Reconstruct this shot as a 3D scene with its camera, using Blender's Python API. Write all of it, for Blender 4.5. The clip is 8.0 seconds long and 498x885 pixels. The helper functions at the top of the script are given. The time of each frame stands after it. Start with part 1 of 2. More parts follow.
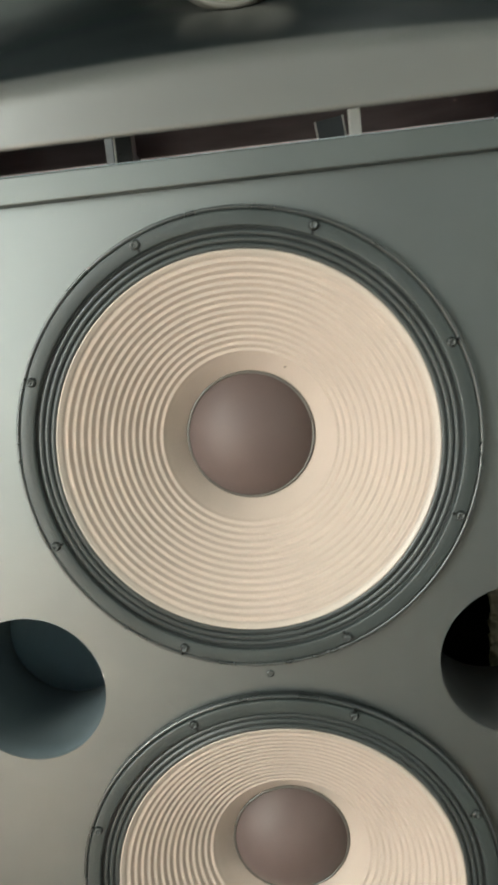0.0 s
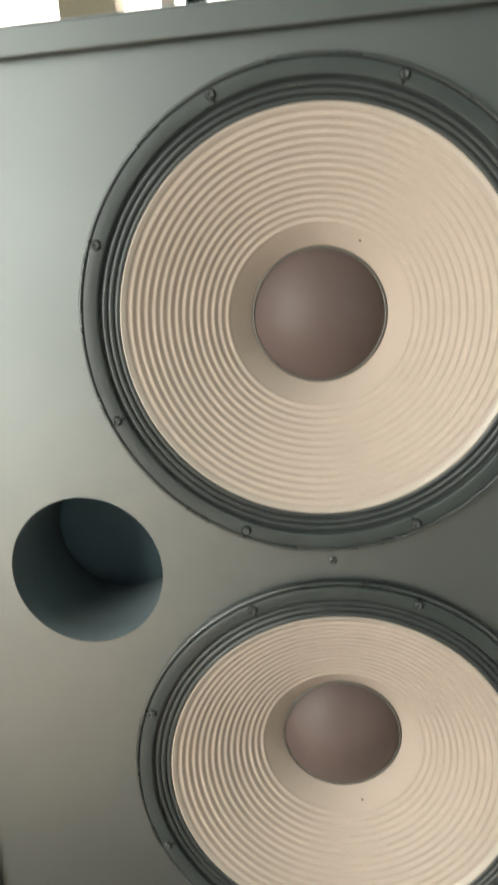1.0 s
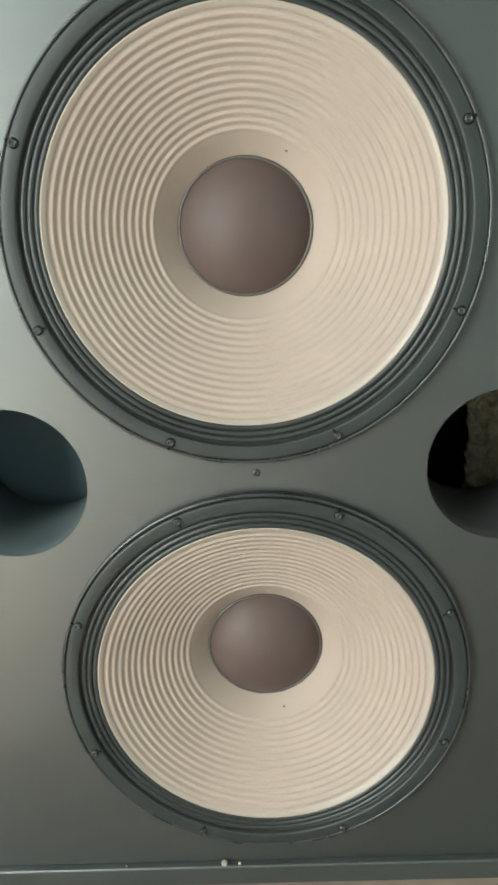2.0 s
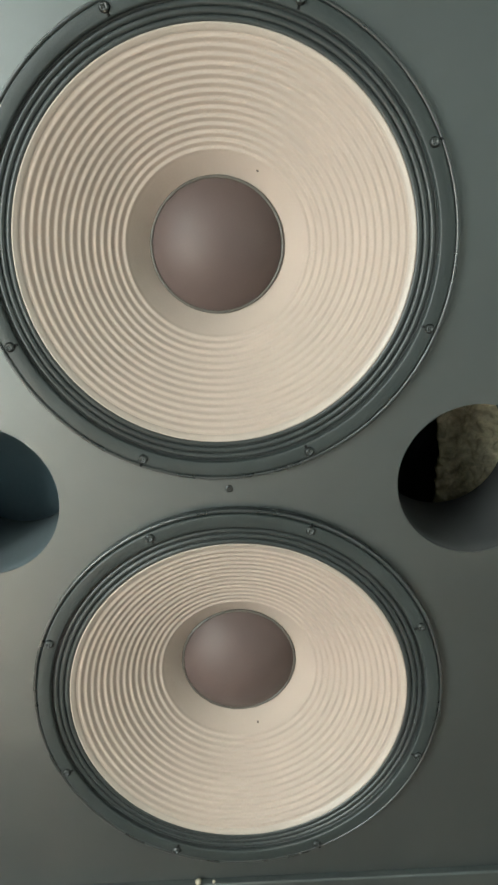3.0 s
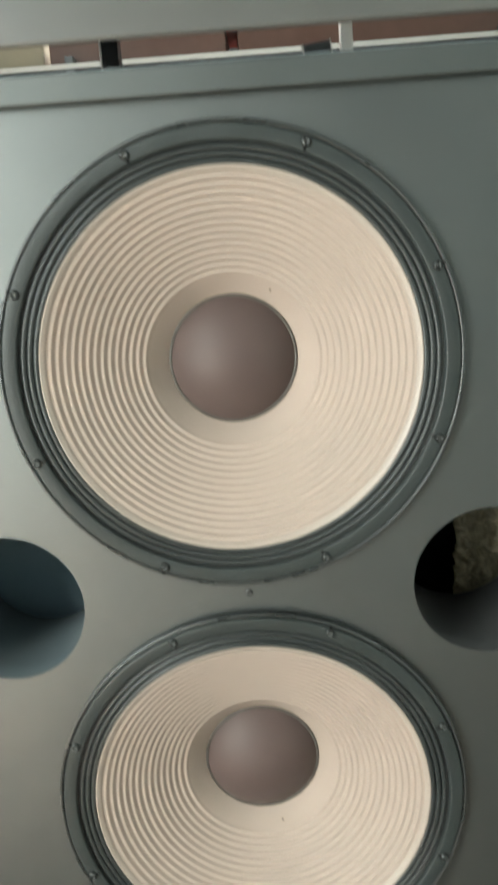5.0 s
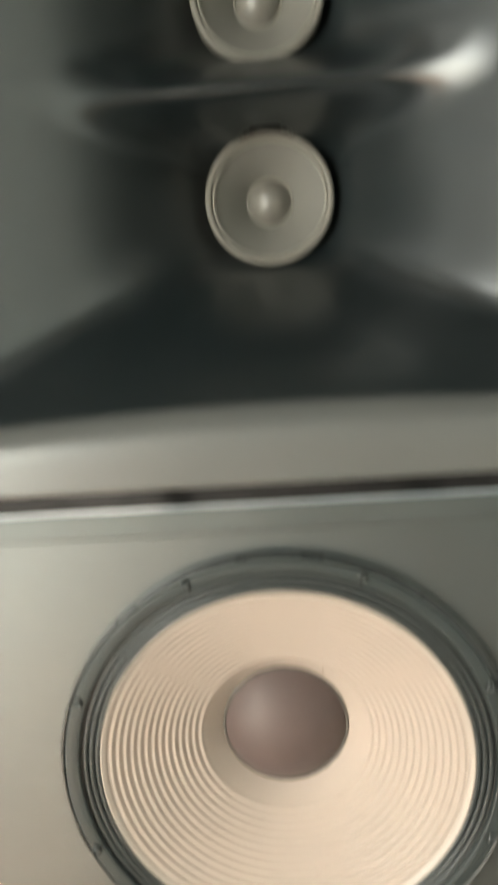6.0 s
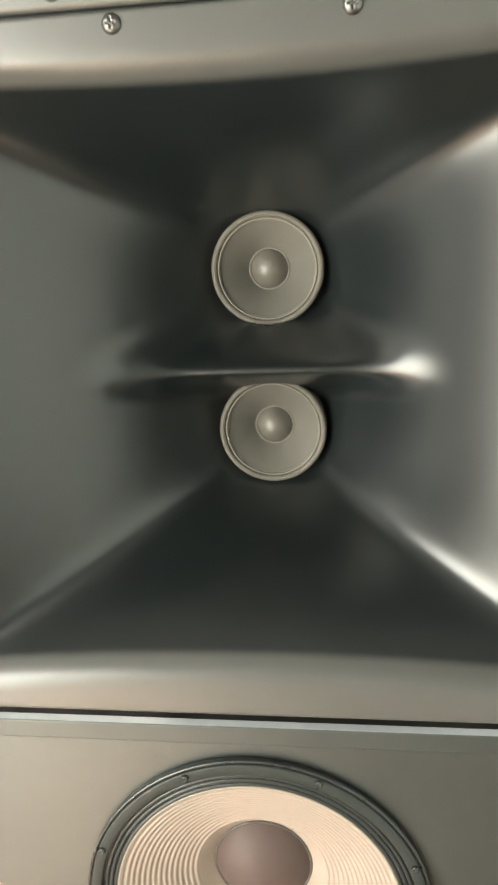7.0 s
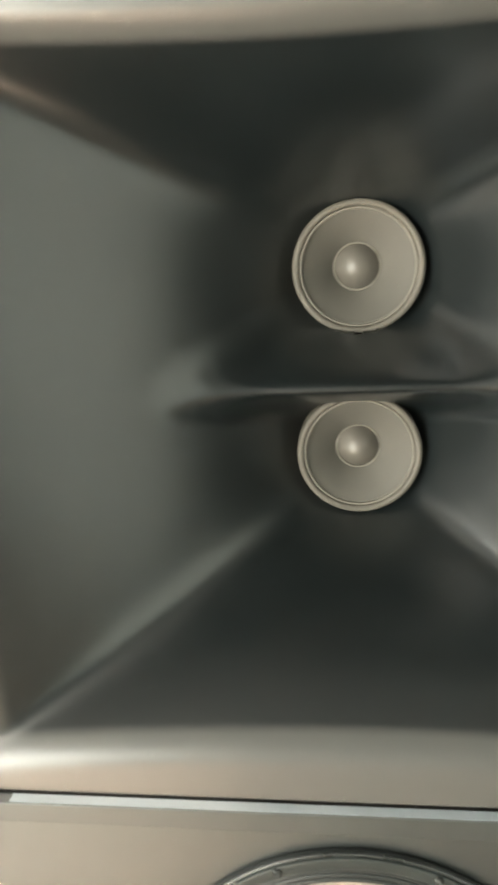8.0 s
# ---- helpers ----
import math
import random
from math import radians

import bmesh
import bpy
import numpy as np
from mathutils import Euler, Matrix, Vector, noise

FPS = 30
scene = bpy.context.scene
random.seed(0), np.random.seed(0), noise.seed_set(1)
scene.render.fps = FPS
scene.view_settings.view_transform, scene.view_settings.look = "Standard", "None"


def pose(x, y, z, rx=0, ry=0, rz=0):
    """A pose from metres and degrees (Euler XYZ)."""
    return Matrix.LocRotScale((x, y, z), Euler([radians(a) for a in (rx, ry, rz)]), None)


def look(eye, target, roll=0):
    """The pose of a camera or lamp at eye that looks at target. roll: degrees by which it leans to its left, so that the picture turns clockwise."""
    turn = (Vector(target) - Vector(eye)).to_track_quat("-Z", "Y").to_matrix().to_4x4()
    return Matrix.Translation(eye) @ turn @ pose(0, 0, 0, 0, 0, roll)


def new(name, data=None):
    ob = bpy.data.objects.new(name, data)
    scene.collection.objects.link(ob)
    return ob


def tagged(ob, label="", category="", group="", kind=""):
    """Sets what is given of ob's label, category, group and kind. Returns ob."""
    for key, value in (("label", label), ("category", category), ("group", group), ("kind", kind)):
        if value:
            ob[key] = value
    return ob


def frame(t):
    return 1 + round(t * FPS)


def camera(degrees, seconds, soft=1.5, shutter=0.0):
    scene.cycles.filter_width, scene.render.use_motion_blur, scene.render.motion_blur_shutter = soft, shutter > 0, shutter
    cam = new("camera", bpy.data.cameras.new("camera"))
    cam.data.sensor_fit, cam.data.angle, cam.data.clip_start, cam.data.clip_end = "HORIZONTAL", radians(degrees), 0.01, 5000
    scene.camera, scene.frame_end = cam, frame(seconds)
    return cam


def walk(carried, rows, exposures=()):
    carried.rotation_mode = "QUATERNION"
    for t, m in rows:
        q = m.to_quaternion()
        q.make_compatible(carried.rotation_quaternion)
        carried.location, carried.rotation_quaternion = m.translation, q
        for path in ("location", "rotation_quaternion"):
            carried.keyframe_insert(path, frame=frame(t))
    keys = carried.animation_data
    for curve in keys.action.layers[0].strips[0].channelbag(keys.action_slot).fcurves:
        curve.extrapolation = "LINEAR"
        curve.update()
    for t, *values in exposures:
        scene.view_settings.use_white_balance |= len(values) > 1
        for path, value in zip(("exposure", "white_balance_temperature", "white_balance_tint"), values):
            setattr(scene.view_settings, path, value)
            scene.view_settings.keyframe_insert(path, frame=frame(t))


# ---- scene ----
cam = camera(37.4, 8.0, soft=2.5, shutter=0.5)
PATH = [
    (0, (0.054, -0.604, 0.767), (-0.113, 1.36, 0.429), -5.8),
    (0.5, (0.019, -0.599, 0.736), (-0.169, 1.356, 0.361), -5.6),
    (1, (0.004, -0.595, 0.702), (-0.216, 1.34, 0.249), -4.5),
    (1.5, (0.005, -0.586, 0.672), (-0.159, 1.328, 0.114), -3.4),
    (2, (0.014, -0.606, 0.672), (-0.044, 1.302, 0.077), -2.9),
    (3.5, (0.019, -0.611, 0.677), (0.043, 1.311, 0.123), -2.4),
    (4, (0.027, -0.615, 0.675), (0.071, 1.305, 0.116), -2.3),
    (4.2, (0.027, -0.614, 0.672), (0.062, 1.308, 0.122), -2.5),
    (5.3, (0.02, -0.617, 0.779), (-0.035, 1.347, 0.403), -4.2),
    (5.5, (0.016, -0.603, 0.823), (-0.034, 1.366, 0.478), -4.1),
    (5.8, (0.013, -0.553, 0.956), (-0.056, 1.405, 0.555), -4.0),
    (6, (0.021, -0.565, 1.058), (-0.094, 1.392, 0.66), -4.1),
    (6.5, (0.058, -0.607, 1.294), (-0.12, 1.324, 0.804), -2.8),
    (7, (0.097, -0.661, 1.37), (-0.149, 1.258, 0.864), -2.5),
    (7.2, (0.089, -0.674, 1.375), (-0.16, 1.252, 0.896), -2.8),
    (7.5, (0.053, -0.631, 1.377), (-0.181, 1.293, 0.881), -2.7),
    (8, (-0.016, -0.541, 1.38), (-0.239, 1.3695, 0.848), -2.7),
]
EXPOSURES = [(0.0, 2.54, 6850, 8), (1.0, 2.40, 6950, 9), (2.0, 2.40, 6600, 5), (3.5, 2.36, 6550, 5), (5.5, 2.58, 6850, 8), (6.4, 2.8, 7550, 13), (8.0, 2.98, 7550, 13)]
walk(cam, [(t, look(eye, target, roll)) for t, eye, target, roll in PATH], EXPOSURES)

# ---- world and light ----
world = bpy.data.worlds.new("sky")
scene.world = world
world.use_nodes = True
wn = world.node_tree.nodes
sky = wn.new("ShaderNodeTexSky")
sky.sky_type, sky.sun_disc = "NISHITA", False
sky.sun_elevation, sky.sun_rotation = radians(59), radians(237)
wn["Background"].inputs["Strength"].default_value = 0.05
world.node_tree.links.new(sky.outputs[0], wn["Background"].inputs[0])


def window_light(name, m, width, height, watts, colour):
    """Daylight that comes in through one window opening."""
    data = bpy.data.lights.new(name, "AREA")
    data.shape, data.size, data.size_y, data.energy, data.color = "RECTANGLE", width, height, watts, colour
    ob = new(name, data)
    ob.matrix_world = m
    return ob


# room: x -1.45..1.75, y -3.4..2.3, z 0..2.7; a tall glazed door on the near left lights the loudspeaker, and the sun falls through it on the floor
window_light("daylight_left", look((-1.41, -1.8, 1.23), (0, -1.8, 1.23)), 1.7, 2.35, 23.5, (0.92, 1.0, 0.97))
window_light("daylight_back", look((-0.5, 2.27, 2.07), (-0.5, 0, 2.07)), 1.5, 0.95, 8, (1.0, 0.97, 0.92))
sun = new("sun", bpy.data.lights.new("sun", "SUN"))
sun.data.energy, sun.data.angle, sun.data.color = 5.0, radians(0.5), (1.0, 0.92, 0.82)
sun.matrix_world = look((-5, -4.5, 6), (-5 + 0.432, -4.5 + 0.281, 6 - 0.857))



# ---- materials ----
def principled(name, colour, rough, metal=0.0, specular=0.5):
    mat = bpy.data.materials.new(name)
    mat.use_nodes = True
    b = mat.node_tree.nodes["Principled BSDF"]
    b.inputs["Base Color"].default_value = (*colour, 1)
    b.inputs["Roughness"].default_value = rough
    b.inputs["Metallic"].default_value = metal
    b.inputs["Specular IOR Level"].default_value = specular
    return mat


def worn(name, colour, rough, metal=0.0, specular=0.5, grain=400.0, blotch=6.0, vary=0.12, rough_vary=0.08, bump=0.02, second=None):
    """A surface with grain and large uneven patches, in colour, gloss and fine relief."""
    mat = principled(name, colour, rough, metal, specular)
    nt = mat.node_tree
    b = nt.nodes["Principled BSDF"]
    co = nt.nodes.new("ShaderNodeTexCoord")
    fine, large = nt.nodes.new("ShaderNodeTexNoise"), nt.nodes.new("ShaderNodeTexNoise")
    fine.inputs["Scale"].default_value, large.inputs["Scale"].default_value = grain, blotch
    fine.inputs["Detail"].default_value, large.inputs["Detail"].default_value = 3, 5
    for n in (fine, large):
        nt.links.new(co.outputs["Object"], n.inputs["Vector"])
    mix = nt.nodes.new("ShaderNodeMix")
    mix.data_type = "RGBA"
    lo, hi = [c * (1 - vary) for c in colour], list(second) if second else [min(1, c * (1 + vary)) for c in colour]
    mix.inputs["A"].default_value, mix.inputs["B"].default_value = (*lo, 1), (*hi, 1)
    add = nt.nodes.new("ShaderNodeMath")
    add.operation = "MULTIPLY_ADD"
    add.inputs[1].default_value = 0.45
    half = nt.nodes.new("ShaderNodeMath")
    half.operation = "MULTIPLY"
    half.inputs[1].default_value = 0.55
    nt.links.new(large.outputs["Fac"], half.inputs[0])
    nt.links.new(fine.outputs["Fac"], add.inputs[0])
    nt.links.new(half.outputs[0], add.inputs[2])
    nt.links.new(add.outputs[0], mix.inputs["Factor"])
    nt.links.new(mix.outputs["Result"], b.inputs["Base Color"])
    ramp = nt.nodes.new("ShaderNodeMapRange")
    ramp.inputs["From Min"].default_value, ramp.inputs["From Max"].default_value = 0.3, 0.7
    ramp.inputs["To Min"].default_value, ramp.inputs["To Max"].default_value = max(0.02, rough - rough_vary), min(1, rough + rough_vary)
    nt.links.new(large.outputs["Fac"], ramp.inputs["Value"])
    nt.links.new(ramp.outputs["Result"], b.inputs["Roughness"])
    if bump:
        bp = nt.nodes.new("ShaderNodeBump")
        bp.inputs["Strength"].default_value, bp.inputs["Distance"].default_value = bump, 0.001
        nt.links.new(fine.outputs["Fac"], bp.inputs["Height"])
        nt.links.new(bp.outputs["Normal"], b.inputs["Normal"])
    return mat


SATIN = worn("satin_grey_paint", (0.0070, 0.0096, 0.0100), 0.48, specular=0.80, grain=900, blotch=5, vary=0.10, rough_vary=0.03, bump=0.05)
PANEL = worn("satin_panel_paint", (0.022, 0.027, 0.0265), 0.48, specular=0.6, grain=700, blotch=8, vary=0.14, rough_vary=0.05, bump=0.05)
TUBE = worn("port_tube_card", (0.040, 0.042, 0.043), 0.65, grain=300, blotch=14, rough_vary=0.05, bump=0.05)
for paint in (SATIN, PANEL):
    paint.node_tree.nodes["Principled BSDF"].inputs["IOR"].default_value = 1.9
    paint.node_tree.nodes["Principled BSDF"].inputs["Specular Tint"].default_value = (0.94, 1.0, 0.985, 1)
GEL = worn("black_gel_coat", (0.020, 0.021, 0.020), 0.32, specular=1.0, grain=250, blotch=9, vary=0.15, rough_vary=0.04, bump=0.01)
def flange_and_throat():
    """A horn finish that goes from grey on the flange to near black past the lip, by depth along y."""
    mat = worn("horn_grey_to_black", (0.0072, 0.0108, 0.0118), 0.30, specular=0.75, grain=250, blotch=9, vary=0.15, rough_vary=0.03, bump=0.01)
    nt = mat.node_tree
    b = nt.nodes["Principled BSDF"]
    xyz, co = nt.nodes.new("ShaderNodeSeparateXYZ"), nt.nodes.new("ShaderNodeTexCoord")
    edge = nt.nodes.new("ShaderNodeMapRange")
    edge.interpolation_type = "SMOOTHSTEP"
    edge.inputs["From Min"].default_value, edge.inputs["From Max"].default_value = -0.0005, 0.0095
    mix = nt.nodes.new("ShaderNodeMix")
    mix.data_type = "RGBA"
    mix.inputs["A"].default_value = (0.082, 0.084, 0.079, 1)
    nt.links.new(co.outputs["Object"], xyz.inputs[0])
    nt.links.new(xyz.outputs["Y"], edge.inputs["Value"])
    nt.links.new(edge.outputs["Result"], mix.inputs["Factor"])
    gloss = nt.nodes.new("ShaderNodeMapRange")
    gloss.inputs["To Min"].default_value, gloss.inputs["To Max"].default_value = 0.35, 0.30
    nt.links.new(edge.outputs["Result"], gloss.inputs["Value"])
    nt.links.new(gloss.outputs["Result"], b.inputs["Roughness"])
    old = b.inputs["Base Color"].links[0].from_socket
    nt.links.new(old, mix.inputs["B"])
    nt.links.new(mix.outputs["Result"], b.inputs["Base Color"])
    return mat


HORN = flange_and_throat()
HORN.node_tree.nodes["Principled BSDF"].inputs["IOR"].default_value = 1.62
FRAME = worn("black_cast_frame", (0.018, 0.021, 0.021), 0.34, grain=900, blotch=30, rough_vary=0.06, bump=0.08)
GASKET = worn("grey_gasket_card", (0.024, 0.0305, 0.0300), 0.48, grain=800, blotch=22, vary=0.2, rough_vary=0.08, bump=0.12)
CLOTH = worn("coated_cloth_surround", (0.027, 0.0315, 0.0315), 0.36, grain=1400, blotch=30, rough_vary=0.08, bump=0.15)
PAPER = worn("beige_paper_cone", (0.352, 0.288, 0.248), 0.72, grain=500, blotch=14, vary=0.06, rough_vary=0.05, bump=0.12, specular=0.3)
FELT = worn("brown_dust_cap", (0.092, 0.065, 0.060), 0.52, grain=900, blotch=25, vary=0.12, rough_vary=0.06, bump=0.12, specular=0.3)
GLUE = worn("shiny_glue_bead", (0.10, 0.09, 0.08), 0.16, grain=300, blotch=60, bump=0.1)
STEEL = worn("zinc_steel", (0.19, 0.19, 0.185), 0.36, metal=1.0, grain=600, blotch=60, rough_vary=0.1, bump=0.05)
BLACKSTEEL = worn("black_steel", (0.02, 0.022, 0.022), 0.35, metal=0.6, grain=600, blotch=60, rough_vary=0.1, bump=0.05)
DOPED = worn("doped_paper_edge", (0.34, 0.286, 0.246), 0.45, specular=0.7, grain=500, blotch=18, vary=0.08, rough_vary=0.06, bump=0.08)
BLACK = worn("matt_black", (0.004, 0.0045, 0.0045), 0.8, specular=0.2, grain=600, blotch=30, vary=0.2, bump=0.05)
RIM = worn("dark_grey_rim", (0.024, 0.028, 0.028), 0.30, specular=1.0, grain=900, blotch=22, vary=0.2, rough_vary=0.08, bump=0.08)
BOLT = worn("dark_zinc_bolt", (0.075, 0.08, 0.08), 0.32, metal=0.9, grain=600, blotch=60, rough_vary=0.1, bump=0.05)
EASTPAINT = worn("pale_green_wall_paint", (0.68, 0.75, 0.73), 0.8, grain=200, blotch=2, vary=0.05, bump=0.1)
MIDPAPER = worn("grey_paper_cone", (0.120, 0.115, 0.101), 0.58, grain=700, blotch=25, vary=0.07, bump=0.08, specular=0.3)
MIDROLL = worn("grey_foam_surround", (0.128, 0.118, 0.100), 0.6, grain=900, blotch=40, vary=0.08, bump=0.1)
MIDSEAM = worn("pale_glued_seam", (0.20, 0.185, 0.160), 0.42, grain=700, blotch=40, vary=0.08, bump=0.05)
MIDCAP = worn("pale_dust_cap", (0.115, 0.106, 0.090), 0.50, specular=1.0, grain=900, blotch=40, vary=0.05, bump=0.03)
WOOL = worn("glass_wool", (0.62, 0.54, 0.38), 0.95, grain=300, blotch=60, vary=0.7, bump=1.0)
FLOOR = worn("worn_concrete", (0.205, 0.158, 0.126), 0.7, grain=60, blotch=4, vary=0.25, bump=0.3)
WALL = worn("painted_wall", (0.14, 0.147, 0.15), 0.8, grain=200, blotch=2, vary=0.05, bump=0.1)
CEIL = worn("ceiling_paint", (0.18, 0.182, 0.182), 0.85, grain=150, blotch=2, vary=0.04, bump=0.1)
WHITE = worn("white_lacquer", (0.78, 0.76, 0.72), 0.4, grain=200, blotch=6, vary=0.05, bump=0.02)
WOOD = worn("brown_wood", (0.14, 0.070, 0.052), 0.45, grain=30, blotch=7, vary=0.35, bump=0.1)
DARKWOOD = worn("dark_wood", (0.040, 0.032, 0.036), 0.45, grain=40, blotch=5, vary=0.3, bump=0.1)
BACKWOOD = worn("purple_brown_wood", (0.60, 0.44, 0.43), 0.5, grain=40, blotch=5, vary=0.3, bump=0.1)
REDWOOD = worn("reddish_wood", (0.34, 0.165, 0.11), 0.5, grain=30, blotch=6, vary=0.3, bump=0.1)
RED = worn("red_card", (0.42, 0.07, 0.045), 0.6, grain=120, blotch=9, vary=0.25, bump=0.05)
CANVAS = worn("beige_canvas", (0.45, 0.40, 0.30), 0.9, grain=260, blotch=10, vary=0.2, bump=0.4)
PORT_TINT = worn("port_blue_tint", (0.26, 0.37, 0.43), 0.9, grain=500, blotch=12, vary=0.15, bump=0.3)
# Lighter, bluer copy of TUBE: bluish side light painted into the left port.
TUBE_LIT = worn("port_tube_card_lit", (0.066, 0.088, 0.098), 0.9, grain=500, blotch=12, vary=0.12, bump=0.15)
EDGE = worn("pale_strip", (0.36, 0.42, 0.46), 0.5, grain=300, blotch=12, vary=0.15, bump=0.05)
CRUMB = worn("pale_crumb", (0.38, 0.34, 0.26), 0.8, grain=300, blotch=60, vary=0.3, bump=0.3)
GREY = worn("grey_metal_paint", (0.12, 0.13, 0.14), 0.4, grain=300, blotch=12, bump=0.03)
GLASS = principled("window_glass", (1, 1, 1), 0.02)
GLASS.node_tree.nodes["Principled BSDF"].inputs["Transmission Weight"].default_value = 1.0


# ---- mesh helpers ----
def part(name, bm, material, parent=None, label="", smooth=False):
    """One mesh object made from bm."""
    me = bpy.data.meshes.new(name)
    if smooth:
        for f in bm.faces:
            f.smooth = True
    bmesh.ops.recalc_face_normals(bm, faces=bm.faces) if not smooth else None
    bm.to_mesh(me)
    bm.free()
    me.materials.append(material)
    ob = new(name, me)
    ob.parent = parent
    if label:
        tagged(ob, label)
    return ob


def empty(name, x, y, z, label, category, group=""):
    ob = new(name)
    ob.empty_display_size = 0.05
    ob.location = (x, y, z)
    return tagged(ob, label, category, group)


def box(x0, x1, y0, y1, z0, z1, bevel=0.0, segments=3, bm=None):
    own = bmesh.new()
    bmesh.ops.create_cube(own, size=1.0, matrix=Matrix.LocRotScale(((x0 + x1) / 2, (y0 + y1) / 2, (z0 + z1) / 2), None, (x1 - x0, y1 - y0, z1 - z0)))
    if bevel:
        bmesh.ops.bevel(own, geom=own.edges[:], offset=bevel, segments=segments, profile=0.5, affect="EDGES")
    if bm is None:
        return own
    me = bpy.data.meshes.new("tmp")
    own.to_mesh(me)
    own.free()
    bm.from_mesh(me)
    bpy.data.meshes.remove(me)
    return bm


def lathe(profile, segments=128, closed_centre=False, wobble=None):
    """Turns (radius, y) pairs round the y axis; the front looks to -y."""
    bm = bmesh.new()
    rings = []
    for r, y in profile:
        if r < 1e-6:
            rings.append([bm.verts.new((0, y, 0))])
            continue
        ring = []
        for i in range(segments):
            a = 2 * math.pi * i / segments
            dy = wobble(r, a) if wobble else 0.0
            ring.append(bm.verts.new((r * math.cos(a), y + dy, r * math.sin(a))))
        rings.append(ring)
    for a, b in zip(rings, rings[1:]):
        for i in range(segments):
            j = (i + 1) % segments
            if len(a) == 1:
                bm.faces.new((a[0], b[j], b[i]))
            elif len(b) == 1:
                bm.faces.new((a[i], a[j], b[0]))
            else:
                bm.faces.new((a[i], a[j], b[j], b[i]))
    bmesh.ops.recalc_face_normals(bm, faces=bm.faces)
    return bm


def plate_with_holes(x0, x1, z0, z1, y0, y1, holes, segments=96):
    """A board from y0 (front) to y1 with round holes (x, z, radius) right through it."""
    bm = bmesh.new()
    loops = [[(x0, z0), (x1, z0), (x1, z1), (x0, z1)]]
    for hx, hz, hr in holes:
        loops.append([(hx + hr * math.cos(2 * math.pi * i / segments), hz + hr * math.sin(2 * math.pi * i / segments)) for i in range(segments)])
    edges = []
    for loop in loops:
        vs = [bm.verts.new((x, y0, z)) for x, z in loop]
        edges += [bm.edges.new((a, b)) for a, b in zip(vs, vs[1:] + vs[:1])]
    bmesh.ops.triangle_fill(bm, use_beauty=True, use_dissolve=False, edges=edges)
    front = bm.faces[:]
    made = bmesh.ops.extrude_face_region(bm, geom=front)
    bmesh.ops.translate(bm, verts=[g for g in made["geom"] if isinstance(g, bmesh.types.BMVert)], vec=(0, y1 - y0, 0))
    bmesh.ops.recalc_face_normals(bm, faces=bm.faces)
    return bm


def screw_mesh(r, h, slot):
    """A domed screw head with a cross recess, looking to -y."""
    prof = [(0.0, -h), (r * 0.12, -h), (r * 0.25, -h * 0.99), (r * 0.4, -h * 0.95), (r * 0.55, -h * 0.88), (r * 0.72, -h * 0.74), (r * 0.88, -h * 0.5), (r, -h * 0.2), (r, 0.002)]

    def recess(rad, a):
        x, z = abs(rad * math.cos(a)), abs(rad * math.sin(a))
        return h * 0.55 if rad < r * 0.5 and min(x, z) < slot else 0.0
    return lathe(prof, 32, wobble=recess)


# ---- the bass cabinet ----
HALF = 0.372
CAB_TOP = 0.8935
cabinet = empty("bass_cabinet", 0, 0.2, 0, "tall satin dark grey bass loudspeaker cabinet with two ribbed woofers", "loudspeaker")


def in_cabinet(ob):
    ob.parent = cabinet
    ob.matrix_parent_inverse = Matrix.Translation((0, -0.2, 0))
    return ob


WOOFERS = (0.660, 0.2450)
PORT_X, PORT_Z, PORT_R, PORT_L = 0.218, 0.4525, 0.0685, 0.125
holes = [(0, z, 0.176) for z in WOOFERS] + [(s * PORT_X, PORT_Z, PORT_R + 0.0006) for s in (-1, 1)]
baffle = in_cabinet(part("baffle", plate_with_holes(-HALF + 0.022, HALF - 0.022, 0.025, CAB_TOP - 0.022, 0.0, 0.024, holes), SATIN))
in_cabinet(part("top_panel", box(-HALF, HALF, -0.0085, 0.52, CAB_TOP - 0.0215, CAB_TOP, 0.0018), PANEL))
in_cabinet(part("bottom_panel", box(-HALF, HALF, -0.008, 0.52, 0.0, 0.0245, 0.0025), PANEL))
for s in (-1, 1):
    x0, x1 = sorted((s * HALF, s * (HALF - 0.0215)))
    in_cabinet(part("side_panel", box(x0, x1, -0.010, 0.52, 0.0247, CAB_TOP - 0.0217, 0.0025), PANEL))
in_cabinet(part("back_panel", box(-HALF + 0.022, HALF - 0.022, 0.498, 0.52, 0.025, CAB_TOP - 0.022), PANEL))
for s in (-1, 1):
    inner = [(PORT_R + 0.0005, 0.0012), (PORT_R, 0.0018), (PORT_R, 0.0250), (PORT_R, 0.060), (PORT_R, 0.1), (PORT_R, PORT_L - 0.0008)]
    outer = [(PORT_R + 0.0004, PORT_L), (PORT_R + 0.0036, PORT_L), (PORT_R + 0.004, PORT_L - 0.0008), (PORT_R + 0.004, 0.0250), (PORT_R + 0.004, 0.0246)]
    tube = lathe(inner + outer, 96)
    bmesh.ops.translate(tube, verts=tube.verts, vec=(s * PORT_X, 0, PORT_Z))
    in_cabinet(part("port_tube", tube, TUBE_LIT if s < 0 else TUBE, smooth=True, label="round bass port tube with bluish light put into its colour" if s < 0 else "dark grey round bass port tube"))


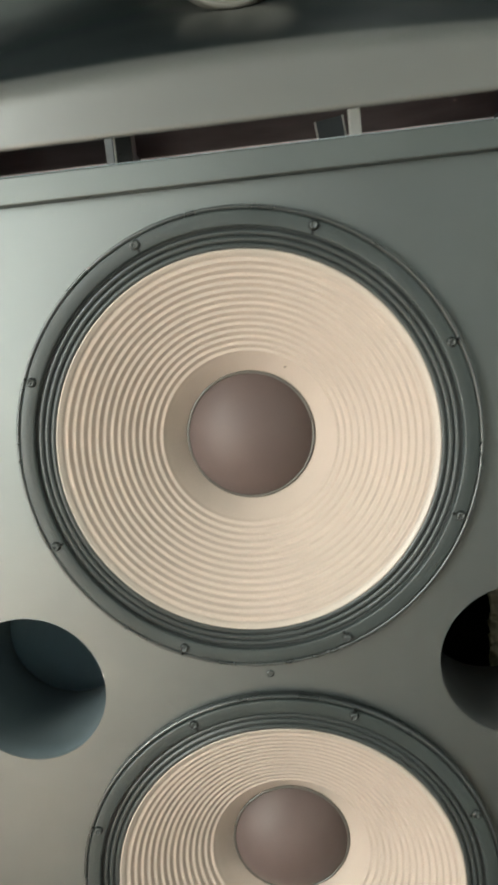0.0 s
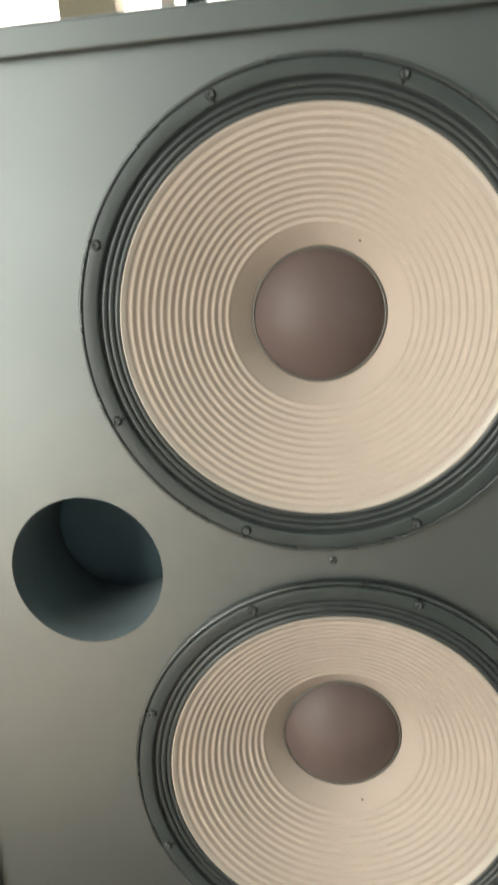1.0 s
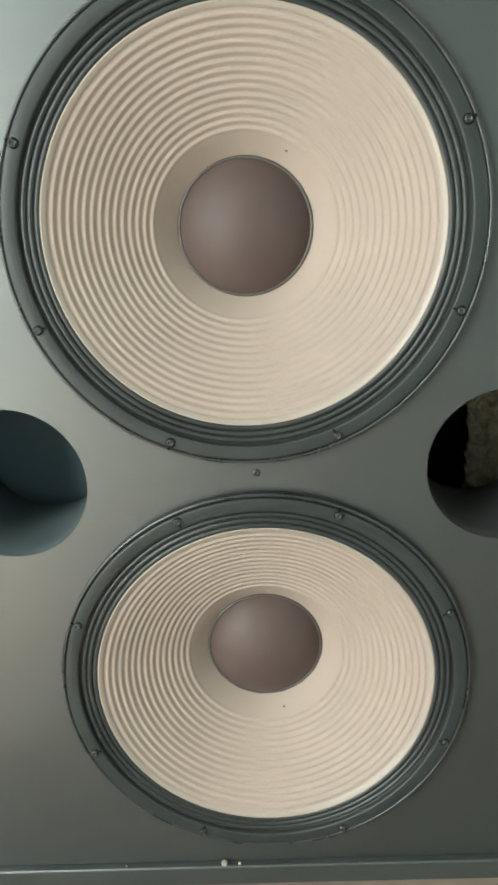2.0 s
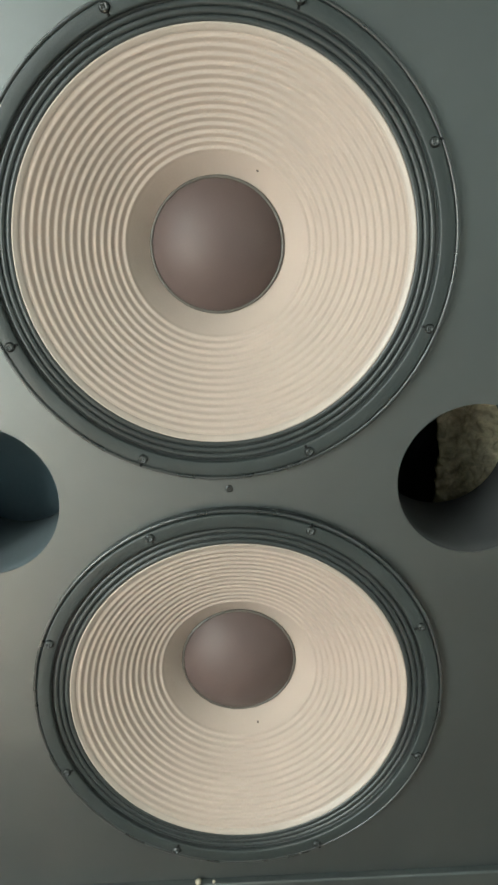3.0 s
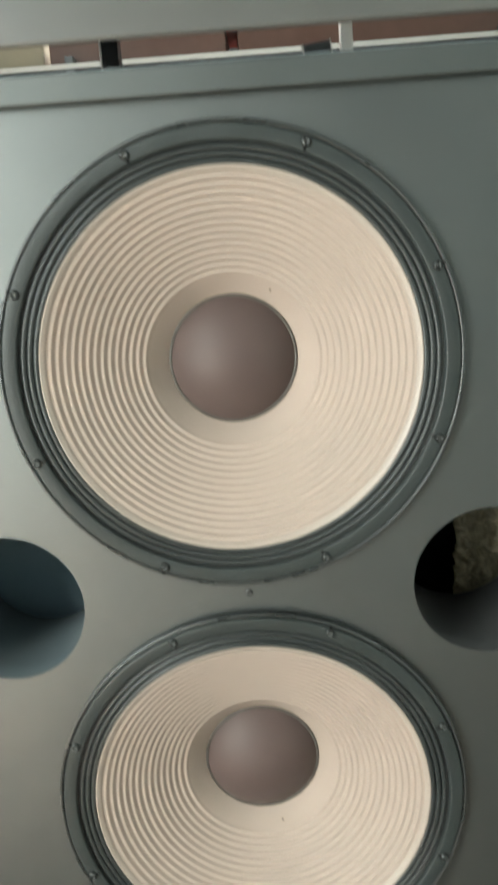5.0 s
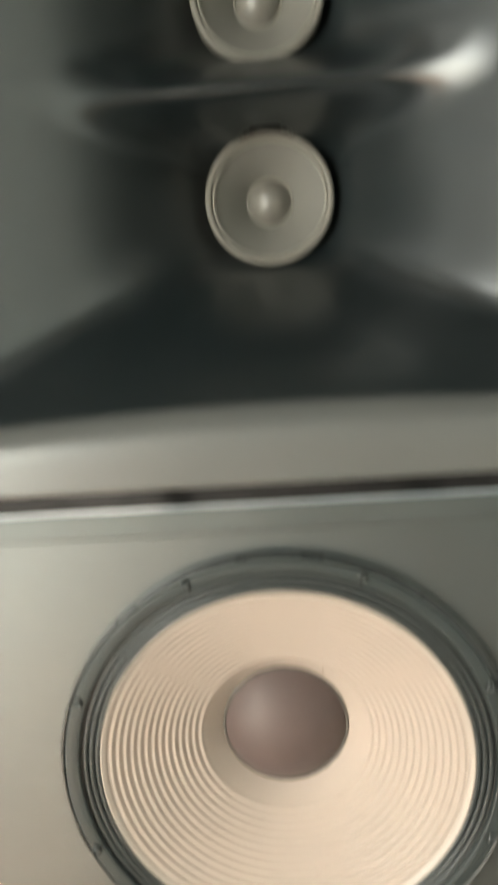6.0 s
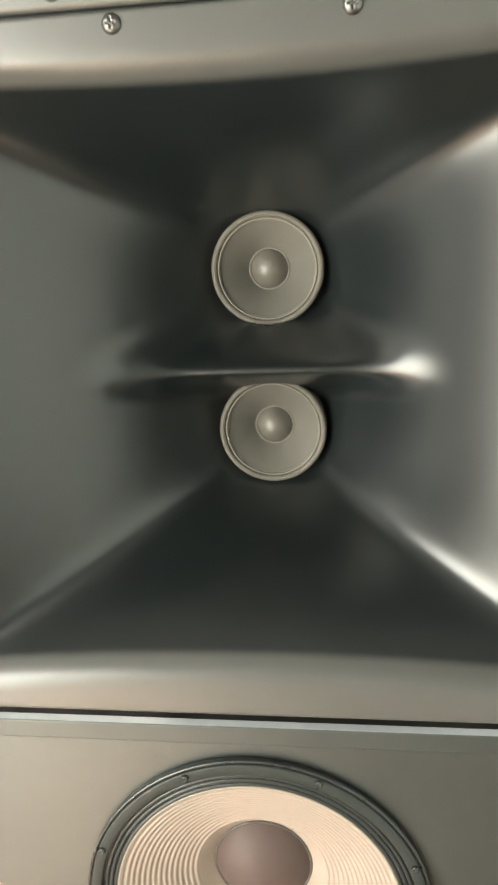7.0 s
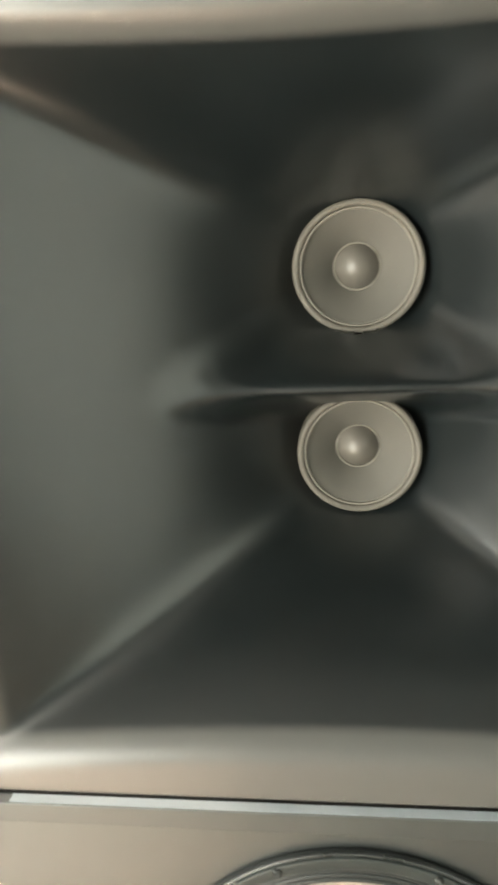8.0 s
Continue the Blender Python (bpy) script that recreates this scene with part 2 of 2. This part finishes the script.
def wool_sheet(x0, x1, y0, z0, z1, seed):
    """A lumpy wad of glass wool that faces the port."""
    bm = bmesh.new()
    nx, nz = 60, 170
    push = Vector((0, -1, 0))
    verts = []
    for i in range(nx + 1):
        line = []
        for j in range(nz + 1):
            p = Vector((x0 + (x1 - x0) * i / nx, y0, z0 + (z1 - z0) * j / nz))
            h = 0.044 + 0.012 * noise.noise(p * 30 + Vector((seed, 0, 0))) + 0.010 * noise.noise(p * 85) + 0.007 * noise.noise(p * 190)
            line.append(bm.verts.new(p + push * h))
        verts.append(line)
    for i in range(nx):
        for j in range(nz):
            bm.faces.new((verts[i][j], verts[i + 1][j], verts[i + 1][j + 1], verts[i][j + 1]))
    made = bmesh.ops.extrude_face_region(bm, geom=bm.faces[:])
    bmesh.ops.translate(bm, verts=[g for g in made["geom"] if isinstance(g, bmesh.types.BMVert)], vec=-push * 0.006)
    bmesh.ops.recalc_face_normals(bm, faces=bm.faces)
    return bm


in_cabinet(part("glass_wool_mat", wool_sheet(0.237, HALF - 0.024, 0.240, 0.30, 0.62, 3.0), WOOL, label="yellowish glass wool wad behind the port", smooth=True))
# Added board; its blue grey colour stands in for bluish light inside the port.
backing = box(-0.345, -0.09, 0.165, 0.175, 0.33, 0.58, 0.002, 1)
in_cabinet(part("port_backing", backing, PORT_TINT, label="added blue grey board behind the left port"))
in_cabinet(part("edge_strip", box(-0.315, HALF - 0.004, -0.0075, 0.0030, CAB_TOP + 0.0001, CAB_TOP + 0.0005, 0.0001, 1), EDGE, label="pale grey strip along the front of the cabinet top"))
# Black strip paints in the shade of the gap below the horn lip.
in_cabinet(part("gap_shade_strip", box(-HALF + 0.003, HALF - 0.004, 0.0034, 0.060, CAB_TOP + 0.0001, CAB_TOP + 0.0008, 0.0001, 1), BLACK, label="black strip that stands in for the shade under the horn"))
mid_screw = part("screw", screw_mesh(0.0034, 0.0012, 0.0006), BOLT, smooth=True)
in_cabinet(mid_screw)
mid_screw.location = (0.001, 0, 0.455)


# ---- woofers ----
def cone_profile():
    """The ribbed paper cone from its outer edge to the voice coil."""
    prof = [(0.1556, 0.0), (0.1550, -0.0012), (0.1545, -0.0012)]
    ribs, outer, inner = 14, 0.1538, 0.0748

    def depth(r):
        neck = max(0.0, inner - r)
        return -0.0008 + 0.5850 * (0.1540 - r) + 0.40 * neck
    steps = ribs * 8
    for i in range(steps + 1):
        r = outer + (inner - outer) * i / steps
        wave = 0.5 - 0.5 * math.cos(2 * math.pi * i / 8)
        prof.append((r, depth(r) - 0.0014 * wave))
    for i in range(1, 9):
        r = inner + (0.0560 - inner) * i / 8
        prof.append((r, depth(r)))
    return prof


def woofer_unit(z):
    frame_prof = [(0.1760, 0.030), (0.1760, 0.0), (0.1935, 0.0005), (0.1937, -0.0030), (0.1932, -0.0046), (0.1922, -0.0052), (0.1905, -0.0052), (0.1900, -0.0044), (0.1890, -0.0044), (0.1860, -0.0046), (0.1760, -0.0046)]
    woofer = in_cabinet(part("woofer", lathe(frame_prof, 160), FRAME, label="fifteen inch woofer with beige ribbed cone and black frame", smooth=True))
    woofer.location = (0, -0.002, z)
    rim = [(0.1934, -0.0046), (0.1938, -0.0056), (0.1934, -0.0066), (0.1924, -0.0071), (0.1908, -0.0067), (0.1902, -0.0052)]
    part("rim", lathe(rim, 160), RIM, woofer, "thin rounded dark grey rim", smooth=True)
    gasket = [(0.1898, -0.0044), (0.1897, -0.0075), (0.1891, -0.0082), (0.1880, -0.0084), (0.1790, -0.0084), (0.1778, -0.0080), (0.1772, -0.0066), (0.1770, -0.0046)]
    part("gasket_ring", lathe(gasket, 160), GASKET, woofer, "flat grey clamping gasket ring", smooth=True)
    roll = [(0.1772, -0.0048), (0.1764, -0.0040)]
    for k in range(3):
        for i in range(9):
            a = math.pi * i / 8
            r = 0.1758 - 0.0054 * k - 0.0027 * (1 - math.cos(a))
            roll.append((r, -0.0026 - 0.0026 * math.sin(a)))
    roll.append((0.1594, -0.0026))
    part("surround", lathe(roll, 160), CLOTH, woofer, "black pleated cloth surround", smooth=True)
    lip = [(0.1604, -0.0030), (0.1601, -0.0043), (0.1594, -0.0047), (0.1586, -0.0043), (0.1568, -0.0031), (0.1550, -0.0019), (0.1546, -0.0010)]
    part("cone_edge", lathe(lip, 160), DOPED, woofer, "glossy doped edge of the cone", smooth=True)
    part("cone", lathe(cone_profile(), 160), PAPER, woofer, "beige paper cone with concentric ribs", smooth=True)
    cap = [(0.0, 0.0350)]
    for i in range(1, 17):
        r = 0.0566 * i / 16
        cap.append((r, 0.0350 + 0.0225 * (r / 0.0566) ** 2 + 0.0030 * (r / 0.0566) ** 6))
    part("dust_cap", lathe(cap, 96), FELT, woofer, "dark mauve brown domed dust cap", smooth=True)
    bead = [(0.0575 + 0.0014 * math.cos(a), 0.0606 + 0.0014 * math.sin(a)) for a in [2 * math.pi * i / 10 for i in range(11)]]
    part("glue_bead", lathe(bead, 96, wobble=lambda r, a: 0.0004 * math.sin(23 * a) * math.sin(7 * a + 1)), GLUE, woofer, "shiny glue bead round the dust cap", smooth=True)
    a = radians(58 if z > 0.5 else -76)
    spot = part("glue_spot", screw_mesh(0.0012, 0.0007, 0.0), FELT, woofer, smooth=True)
    spot.location = (0.0705 * math.cos(a), 0.0500, 0.0705 * math.sin(a))
    for k in range(8):
        a = radians(22.5 + 45 * k)
        bolt = part("bolt", screw_mesh(0.0042, 0.0034, 0.0008), BOLT, woofer, smooth=True)
        bolt.location = (0.185 * math.cos(a), -0.0084, 0.185 * math.sin(a))
        bolt.rotation_euler = (0, 0.7 * k + z, 0)
        notch = part("clamp_notch", box(-0.0011, 0.0011, -0.00865, -0.0080, -0.0070, -0.0036, 0.0003, 1), BLACK, woofer)
        notch.location = (0.185 * math.cos(a), 0, 0.185 * math.sin(a))
        notch.rotation_euler = (0, -a + math.pi / 2 + (math.pi if (k * 3 + int(z * 10)) % 5 < 2 else 0) + 0.15 * math.sin(5 * k), 0)
    return woofer


for z in WOOFERS:
    woofer_unit(z)


# ---- the horns ----
HX = 0.0135


def softplus(v, w):
    q = np.clip(v / w, -60, 60)
    return np.where(q > 30, v, w * np.log1p(np.exp(q)))


def smooth_min(a, b, k):
    h = np.clip(0.5 + 0.5 * (b - a) / k, 0, 1)
    return b * (1 - h) + a * h - k * h * (1 - h)


def horn_surface(half_w, z0, z1, lip_low, lip_high, lip_side, slope_low, slope_high, slope_side, back, septum, drivers, hole, step, k=0.020):
    """The moulded front of a horn: flat lips that roll into flaring walls, a back wall with round driver openings and, if given, a thin dividing ridge."""
    nx, nz = int(2 * half_w / step), int((z1 - z0) / step)
    xs, zs = np.linspace(-half_w, half_w, nx + 1), np.linspace(z0, z1, nz + 1)
    X, Z = np.meshgrid(xs, zs, indexing="ij")
    mouth = 0.24

    def flare(slope, inward):
        """Depth of a wall that leaves the lip gently and steepens towards the throat."""
        q = slope * inward / mouth
        return mouth * (0.62 * q + 0.38 * q ** 2.3)

    low = flare(slope_low, softplus(Z - z0 - lip_low + 0.02 * (X / half_w) ** 2, 0.0045))
    high = flare(slope_high, softplus(z1 - Z - lip_high + 0.02 * (X / half_w) ** 2, 0.0045))
    side = flare(slope_side, softplus(half_w - np.abs(X) - lip_side, 0.014))
    d = (side ** -4.6 + low ** -4.6) ** (-1 / 4.6)
    d = (d ** -3.4 + high ** -3.4) ** (-1 / 3.4)
    if septum:
        zs0, ys0 = septum
        out = np.maximum(np.abs(X) - 0.09, 0.0)
        crest = 0.0085 + 1.2 * out ** 1.5
        fall = np.where(Z > zs0, 2.2, 3.6)
        d = smooth_min(d, ys0 + 3.0 * out ** 2 + fall * (np.sqrt((Z - zs0) ** 2 + crest ** 2) - crest), 0.085)
    d = smooth_min(d, np.full_like(d, back), k * 0.8)
    # the roll round the outer edge of the lip
    rim = np.minimum(np.minimum(Z - z0, z1 - Z), half_w - np.abs(X))
    d = d + np.where(rim < 0.002, 0.002 - np.sqrt(np.maximum(0.0, 0.002 ** 2 - (0.002 - rim) ** 2)), 0.0)
    Y = d - 0.0145
    bm = bmesh.new()
    vs = [[bm.verts.new((X[i, j], Y[i, j], Z[i, j])) for j in range(nz + 1)] for i in range(nx + 1)]
    for i in range(nx):
        for j in range(nz):
            cx, cz = (xs[i] + xs[i + 1]) / 2, (zs[j] + zs[j + 1]) / 2
            if any((cx - dx) ** 2 + (cz - dz) ** 2 < hole ** 2 for dx, dz in drivers):
                continue
            bm.faces.new((vs[i][j], vs[i + 1][j], vs[i + 1][j + 1], vs[i][j + 1]))
    bmesh.ops.delete(bm, geom=[v for v in bm.verts if not v.link_faces], context="VERTS")
    return bm


MID_LOW, MID_HIGH = 0.9116, 1.5630
DRIVERS = ((0.0, 1.3470), (0.0, 1.1510))
mid_horn = empty("midrange_horn", HX, 0.1, MID_LOW, "large glossy black moulded midrange horn with two drivers", "loudspeaker horn")


def in_horn(ob, horn, z):
    ob.parent = horn
    ob.matrix_parent_inverse = Matrix.Translation((0, -0.1, -z))
    return ob


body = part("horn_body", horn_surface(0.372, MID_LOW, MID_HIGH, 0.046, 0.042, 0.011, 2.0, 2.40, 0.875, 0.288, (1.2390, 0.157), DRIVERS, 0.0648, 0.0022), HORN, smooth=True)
in_horn(body, mid_horn, MID_LOW)
thick = body.modifiers.new("thickness", "SOLIDIFY")
thick.thickness, thick.offset = 0.006, -1
# Unseen box added behind the throat; it keeps room light out of the driver openings.
for q in ((-0.136, -0.130, 0.204, 0.352, 1.058, 1.428), (0.130, 0.136, 0.204, 0.352, 1.058, 1.428), (-0.136, 0.136, 0.204, 0.352, 1.052, 1.058), (-0.136, 0.136, 0.204, 0.352, 1.428, 1.434), (-0.136, 0.136, 0.352, 0.360, 1.052, 1.434)):
    in_horn(part("light_block_panel", box(*q), GEL), mid_horn, MID_LOW)
for s in (-1, 1):
    screw = part("screw", screw_mesh(0.0082, 0.0050, 0.0007), STEEL, label="domed steel flange screw", smooth=True)
    in_horn(screw, mid_horn, MID_LOW)
    screw.location = (s * 0.097, -0.0143, 1.5520)


def shrink(profile):
    return [(r * 0.900, y) for r, y in profile]


def midrange_unit(x, z):
    ring = [(0.0745, 0.3100), (0.0745, 0.2330)]
    for i in range(13):
        a = math.pi * i / 12
        ring.append((0.0704 + 0.0041 * math.cos(a), 0.2312 - 0.0040 * math.sin(a)))
    ring += [(0.0662, 0.2330), (0.0660, 0.250)]
    unit = part("midrange_driver", lathe(shrink(ring), 96), MIDROLL, label="eight inch midrange driver with grey cone", smooth=True)
    in_horn(unit, mid_horn, MID_LOW)
    unit.location = (x, 0, z)
    seam = [(0.0664, 0.2340)]
    for i in range(9):
        a = math.pi * i / 8
        seam.append((0.0648 + 0.0014 * math.cos(a), 0.2318 - 0.0016 * math.sin(a)))
    seam.append((0.0632, 0.2345))
    part("surround", lathe(shrink(seam), 96), MIDSEAM, unit, "thin pale inner ring of the surround", smooth=True)
    cone = [(0.0636, 0.2336), (0.0628, 0.2334), (0.0616, 0.2344)]
    for i in range(1, 13):
        q = i / 12
        cone.append((0.0616 - 0.0350 * q, 0.2344 + 0.0275 * (0.80 * q + 0.20 * q * q)))
    part("cone", lathe(shrink(cone), 96), MIDPAPER, unit, "smooth grey paper cone", smooth=True)
    cap = [(0.0, 0.2450)]
    for i in range(1, 17):
        r = 0.0258 * i / 16
        cap.append((r, 0.2450 + 0.0165 * (r / 0.0258) ** 2.0))
    part("dust_cap", lathe(shrink(cap), 64), MIDCAP, unit, "pale shiny dust cap", smooth=True)
    bead = [(0.0268 + 0.0011 * math.cos(a), 0.2604 + 0.0011 * math.sin(a)) for a in [2 * math.pi * i / 8 for i in range(9)]]
    part("glue_bead", lathe(shrink(bead), 64), MIDSEAM, unit, "pale glue ring round the dust cap", smooth=True)
    return unit


for x, z in DRIVERS:
    midrange_unit(x, z)

TOP_LOW, TOP_HIGH = 1.5650, 1.88
treble_horn = empty("treble_horn", HX, 0.1, TOP_LOW, "glossy black treble horn flange standing on the midrange horn", "loudspeaker horn")
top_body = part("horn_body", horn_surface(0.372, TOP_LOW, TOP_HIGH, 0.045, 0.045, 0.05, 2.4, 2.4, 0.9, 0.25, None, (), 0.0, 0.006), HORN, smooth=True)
in_horn(top_body, treble_horn, TOP_LOW)
thick = top_body.modifiers.new("thickness", "SOLIDIFY")
thick.thickness, thick.offset = 0.006, -1
# Dark filler added to stop window light leaking between the horns.
in_horn(part("light_stop_strip", box(-0.370, 0.370, -0.008, 0.004, 1.5560, 1.5720), CLOTH), treble_horn, TOP_LOW)
for k in (-2, -1, 0, 1, 2):
    screw = part("screw", screw_mesh(0.0082, 0.0050, 0.0007), STEEL, label="domed steel flange screw", smooth=True)
    in_horn(screw, treble_horn, TOP_LOW)
    screw.location = (k * 0.145, -0.0143, 1.5795)


# ---- supports in the gap between cabinet and horn ----
def bracket(x, y, width, depth, material, label):
    ob = empty("support_bracket", x, y, CAB_TOP, label, "bracket", "supports under the horn")
    h = MID_LOW + 0.036 + (y + 0.0145) * 0.75 - CAB_TOP
    part("upright", box(-width / 2, width / 2, 0, depth, 0.003, h, 0.0008, 1), material, ob)
    part("foot", box(-width / 2 - 0.004, width / 2 + 0.004, 0.0, depth + 0.01, 0.0, 0.003, 0.0008, 1), material, ob)
    return ob


dark_upright = bracket(-0.086, 0.064, 0.014, 0.02, BLACKSTEEL, "black steel upright with a bright edge on the cabinet top")
part("bright_edge", box(-0.0086, -0.0072, -0.0005, 0.004, 0.003, 0.085, 0.0003, 1), WHITE, dark_upright, "thin white edge")
bracket(0.1150, 0.064, 0.010, 0.014, WHITE, "white painted upright on the cabinet top")
slate = tagged(part("leaning_plate", box(-0.013, 0.013, 0, 0.004, 0, 0.053, 0.0006, 1), GREY), "dark slate grey plate with bright edges leaning on the cabinet top", "plate")
slate.matrix_world = pose(0.105, 0.16, CAB_TOP + 0.0015, 0, -7, 0)
for x in (-0.0138, 0.0132):
    part("edge", box(x - 0.0008, x + 0.0008, -0.0005, 0.004, 0.0005, 0.053, 0.0002, 1), WHITE, slate, "thin bright edge")

# ---- room ----
floor = tagged(part("floor", box(-1.6, 1.9, -3.55, 2.45, -0.08, 0.0), FLOOR), "tan worn concrete floor", "floor", kind="structure")
tagged(part("ceiling", box(-1.6, 1.9, -3.55, 2.45, 2.7, 2.8), CEIL), "plain off-white ceiling", "ceiling", kind="structure")


def wall_along_x(name, y0, y1, opening, material=WALL, label="plain pale painted wall"):
    bm = bmesh.new()
    if opening:
        a, b, c, d = opening
        for q in ((-1.6, a, 0, 2.7), (b, 1.9, 0, 2.7), (a, b, 0, c), (a, b, d, 2.7)):
            box(q[0], q[1], y0, y1, q[2], q[3], bm=bm)
    else:
        box(-1.6, 1.9, y0, y1, 0, 2.7, bm=bm)
    return tagged(part(name, bm, material), label, "wall", kind="structure")


def wall_along_y(name, x0, x1, opening, material=WALL, label="plain pale painted wall"):
    bm = bmesh.new()
    if opening:
        a, b, c, d = opening
        for q in ((-3.4, a, 0, 2.7), (b, 2.3, 0, 2.7), (a, b, 0, c), (a, b, d, 2.7)):
            box(x0, x1, q[0], q[1], q[2], q[3], bm=bm)
    else:
        box(x0, x1, -3.4, 2.3, 0, 2.7, bm=bm)
    return tagged(part(name, bm, material), label, "wall", kind="structure")


wall_along_x("wall_north", 2.3, 2.45, (-1.3, 0.3, 1.55, 2.6))
wall_along_x("wall_south", -3.55, -3.4, None)
wall_along_y("wall_west", -1.6, -1.45, (-2.65, -0.95, 0.04, 2.45))
wall_along_y("wall_east", 1.75, 1.9, None, EASTPAINT, "plain pale green painted wall")


def window_unit(name, cx, cy, turn, width, z0, z1):
    ob = new(name)
    ob.matrix_world = pose(cx, cy, z0, 0, 0, turn)
    tagged(ob, "white framed window with daylight behind it", "window", kind="structure")
    h = z1 - z0
    for x0, x1 in ((-width / 2, -width / 2 + 0.05), (width / 2 - 0.05, width / 2), (-0.025, 0.025)):
        part("frame_post", box(x0, x1, -0.03, 0.03, 0.05, h - 0.05, 0.004, 1), WHITE, ob)
    for a, b in ((0, 0.05), (h - 0.05, h)):
        part("frame_rail", box(-width / 2, width / 2, -0.03, 0.03, a, b, 0.004, 1), WHITE, ob)
    for a, b in ((-width / 2 + 0.05, -0.025), (0.025, width / 2 - 0.05)):
        pane = part("pane", box(a, b, -0.003, 0.003, 0.05, h - 0.05), GLASS, ob)
        pane.visible_shadow = False
    return ob


window_unit("window_1", -1.53, -1.8, 90, 1.7, 0.04, 2.45)
window_unit("window_2", -0.5, 2.37, 0, 1.6, 1.55, 2.6)
GLOW = bpy.data.materials.new("bright_overcast_outside")
GLOW.use_nodes = True
glow = GLOW.node_tree.nodes["Principled BSDF"]
glow.inputs["Emission Color"].default_value, glow.inputs["Emission Strength"].default_value = (1.0, 0.96, 0.88, 1), 0.75
tagged(part("backdrop", box(-2.9, 1.4, 3.0, 3.02, 0.8, 3.6), GLOW), "bright hazy sky outside the window", "sky", kind="structure")

# ---- shelf behind the loudspeaker ----
shelf = empty("shelf_unit", 0, 1.8, 0, "dark open shelf unit with white front edges", "shelf")
for x in (-1.4, -0.45, 0.75, 1.7):
    part("upright", box(x - 0.012, x + 0.012, -0.2, 0.2, 0, 1.36, 0.002, 1), GREY, shelf)
for z in (0.55, 1.105, 1.333):
    part("shelf_board", box(-1.42, 1.72, -0.2, 0.2, z - 0.0065, z + 0.0065, 0.002, 1), DARKWOOD, shelf)
    part("shelf_edging", box(-1.42, 1.72, -0.204, -0.2005, z - 0.007, z + 0.007, 0.001, 1), WHITE, shelf, "white front edging")
part("back_board", box(-1.4, 1.7, 0.2, 0.212, 0.3, 1.325), BACKWOOD, shelf, "purple brown wooden back board")


def carton(x, y, z, w, d, h, material, label, turn=0.0):
    ob = part("box", box(-w / 2, w / 2, -d / 2, d / 2, 0, h, 0.004, 2), material)
    ob.matrix_world = pose(x, y, z, 0, 0, turn)
    return tagged(ob, label, "box", "boxes on the shelf")


for i, x in enumerate((-0.30, -0.19, -0.07, 0.05)):
    carton(x, 1.70, 1.1125, 0.105, 0.16, 0.10 + 0.006 * (i % 2), RED, "red cardboard box on a shelf", 2 * i - 3)
carton(0.62, 1.72, 1.1125, 0.22, 0.16, 0.11, RED, "red cardboard box on a shelf", 3)
carton(1.15, 1.72, 1.1125, 0.5, 0.2, 0.13, WOOD, "brown wooden box on a shelf", -4)
carton(-0.62, 1.72, 1.1125, 0.30, 0.2, 0.12, GREY, "grey metal box on a shelf", 5)
carton(0.42, 1.72, 1.3403, 0.80, 0.2, 0.085, WOOD, "brown wooden box on a shelf", 1)
carton(-0.26, 1.74, 1.3403, 0.50, 0.2, 0.08, WOOD, "brown wooden box on a shelf", -2)
carton(0.15, 1.80, 1.4263, 0.35, 0.16, 0.09, RED, "red cardboard box on a wooden box", -2)
carton(-0.62, 1.74, 1.3403, 0.16, 0.2, 0.24, CANVAS, "beige canvas box on a shelf", 6)

# ---- crumbs on the ledge of the cabinet ----
for i, (x, z, r) in enumerate(((-0.052, 0.0252, 0.0034), (-0.036, 0.0252, 0.0018), (-0.155, 0.0252, 0.0012))):
    bm = bmesh.new()
    bmesh.ops.create_icosphere(bm, subdivisions=2, radius=r)
    for v in bm.verts:
        v.co *= 1 + 0.35 * noise.noise(v.co * 600 + Vector((i, 0, 0)))
        v.co.z *= 0.8
    ob = part("crumb", bm, CRUMB)
    ob.location = (x, -0.005, 0.0245 + r * 0.7)
    tagged(ob, "pale crumb of debris on the cabinet ledge", "debris", "crumbs")
carton(-1.05, 1.74, 1.1125, 0.40, 0.2, 0.16, RED, "red cardboard box on a shelf", 3)
for x, w in ((0.15, 1.12), (1.22, 0.86), (-0.92, 0.86)):
    carton(x, 1.74, 0.5572, w, 0.2, 0.50, REDWOOD, "reddish wooden chest on a shelf", 0)
for x, y, r in ((0.19, -0.030, 0.0030), (0.13, -0.045, 0.0022), (0.24, -0.055, 0.0026)):
    bm = bmesh.new()
    bmesh.ops.create_icosphere(bm, subdivisions=2, radius=r)
    for v in bm.verts:
        v.co *= 1 + 0.4 * noise.noise(v.co * 500 + Vector((x * 50, 0, 0)))
        v.co.z *= 0.6
    ob = part("crumb", bm, DARKWOOD)
    ob.location = (x, y, r * 0.5)
    tagged(ob, "dark crumb of debris on the concrete floor", "debris", "crumbs")
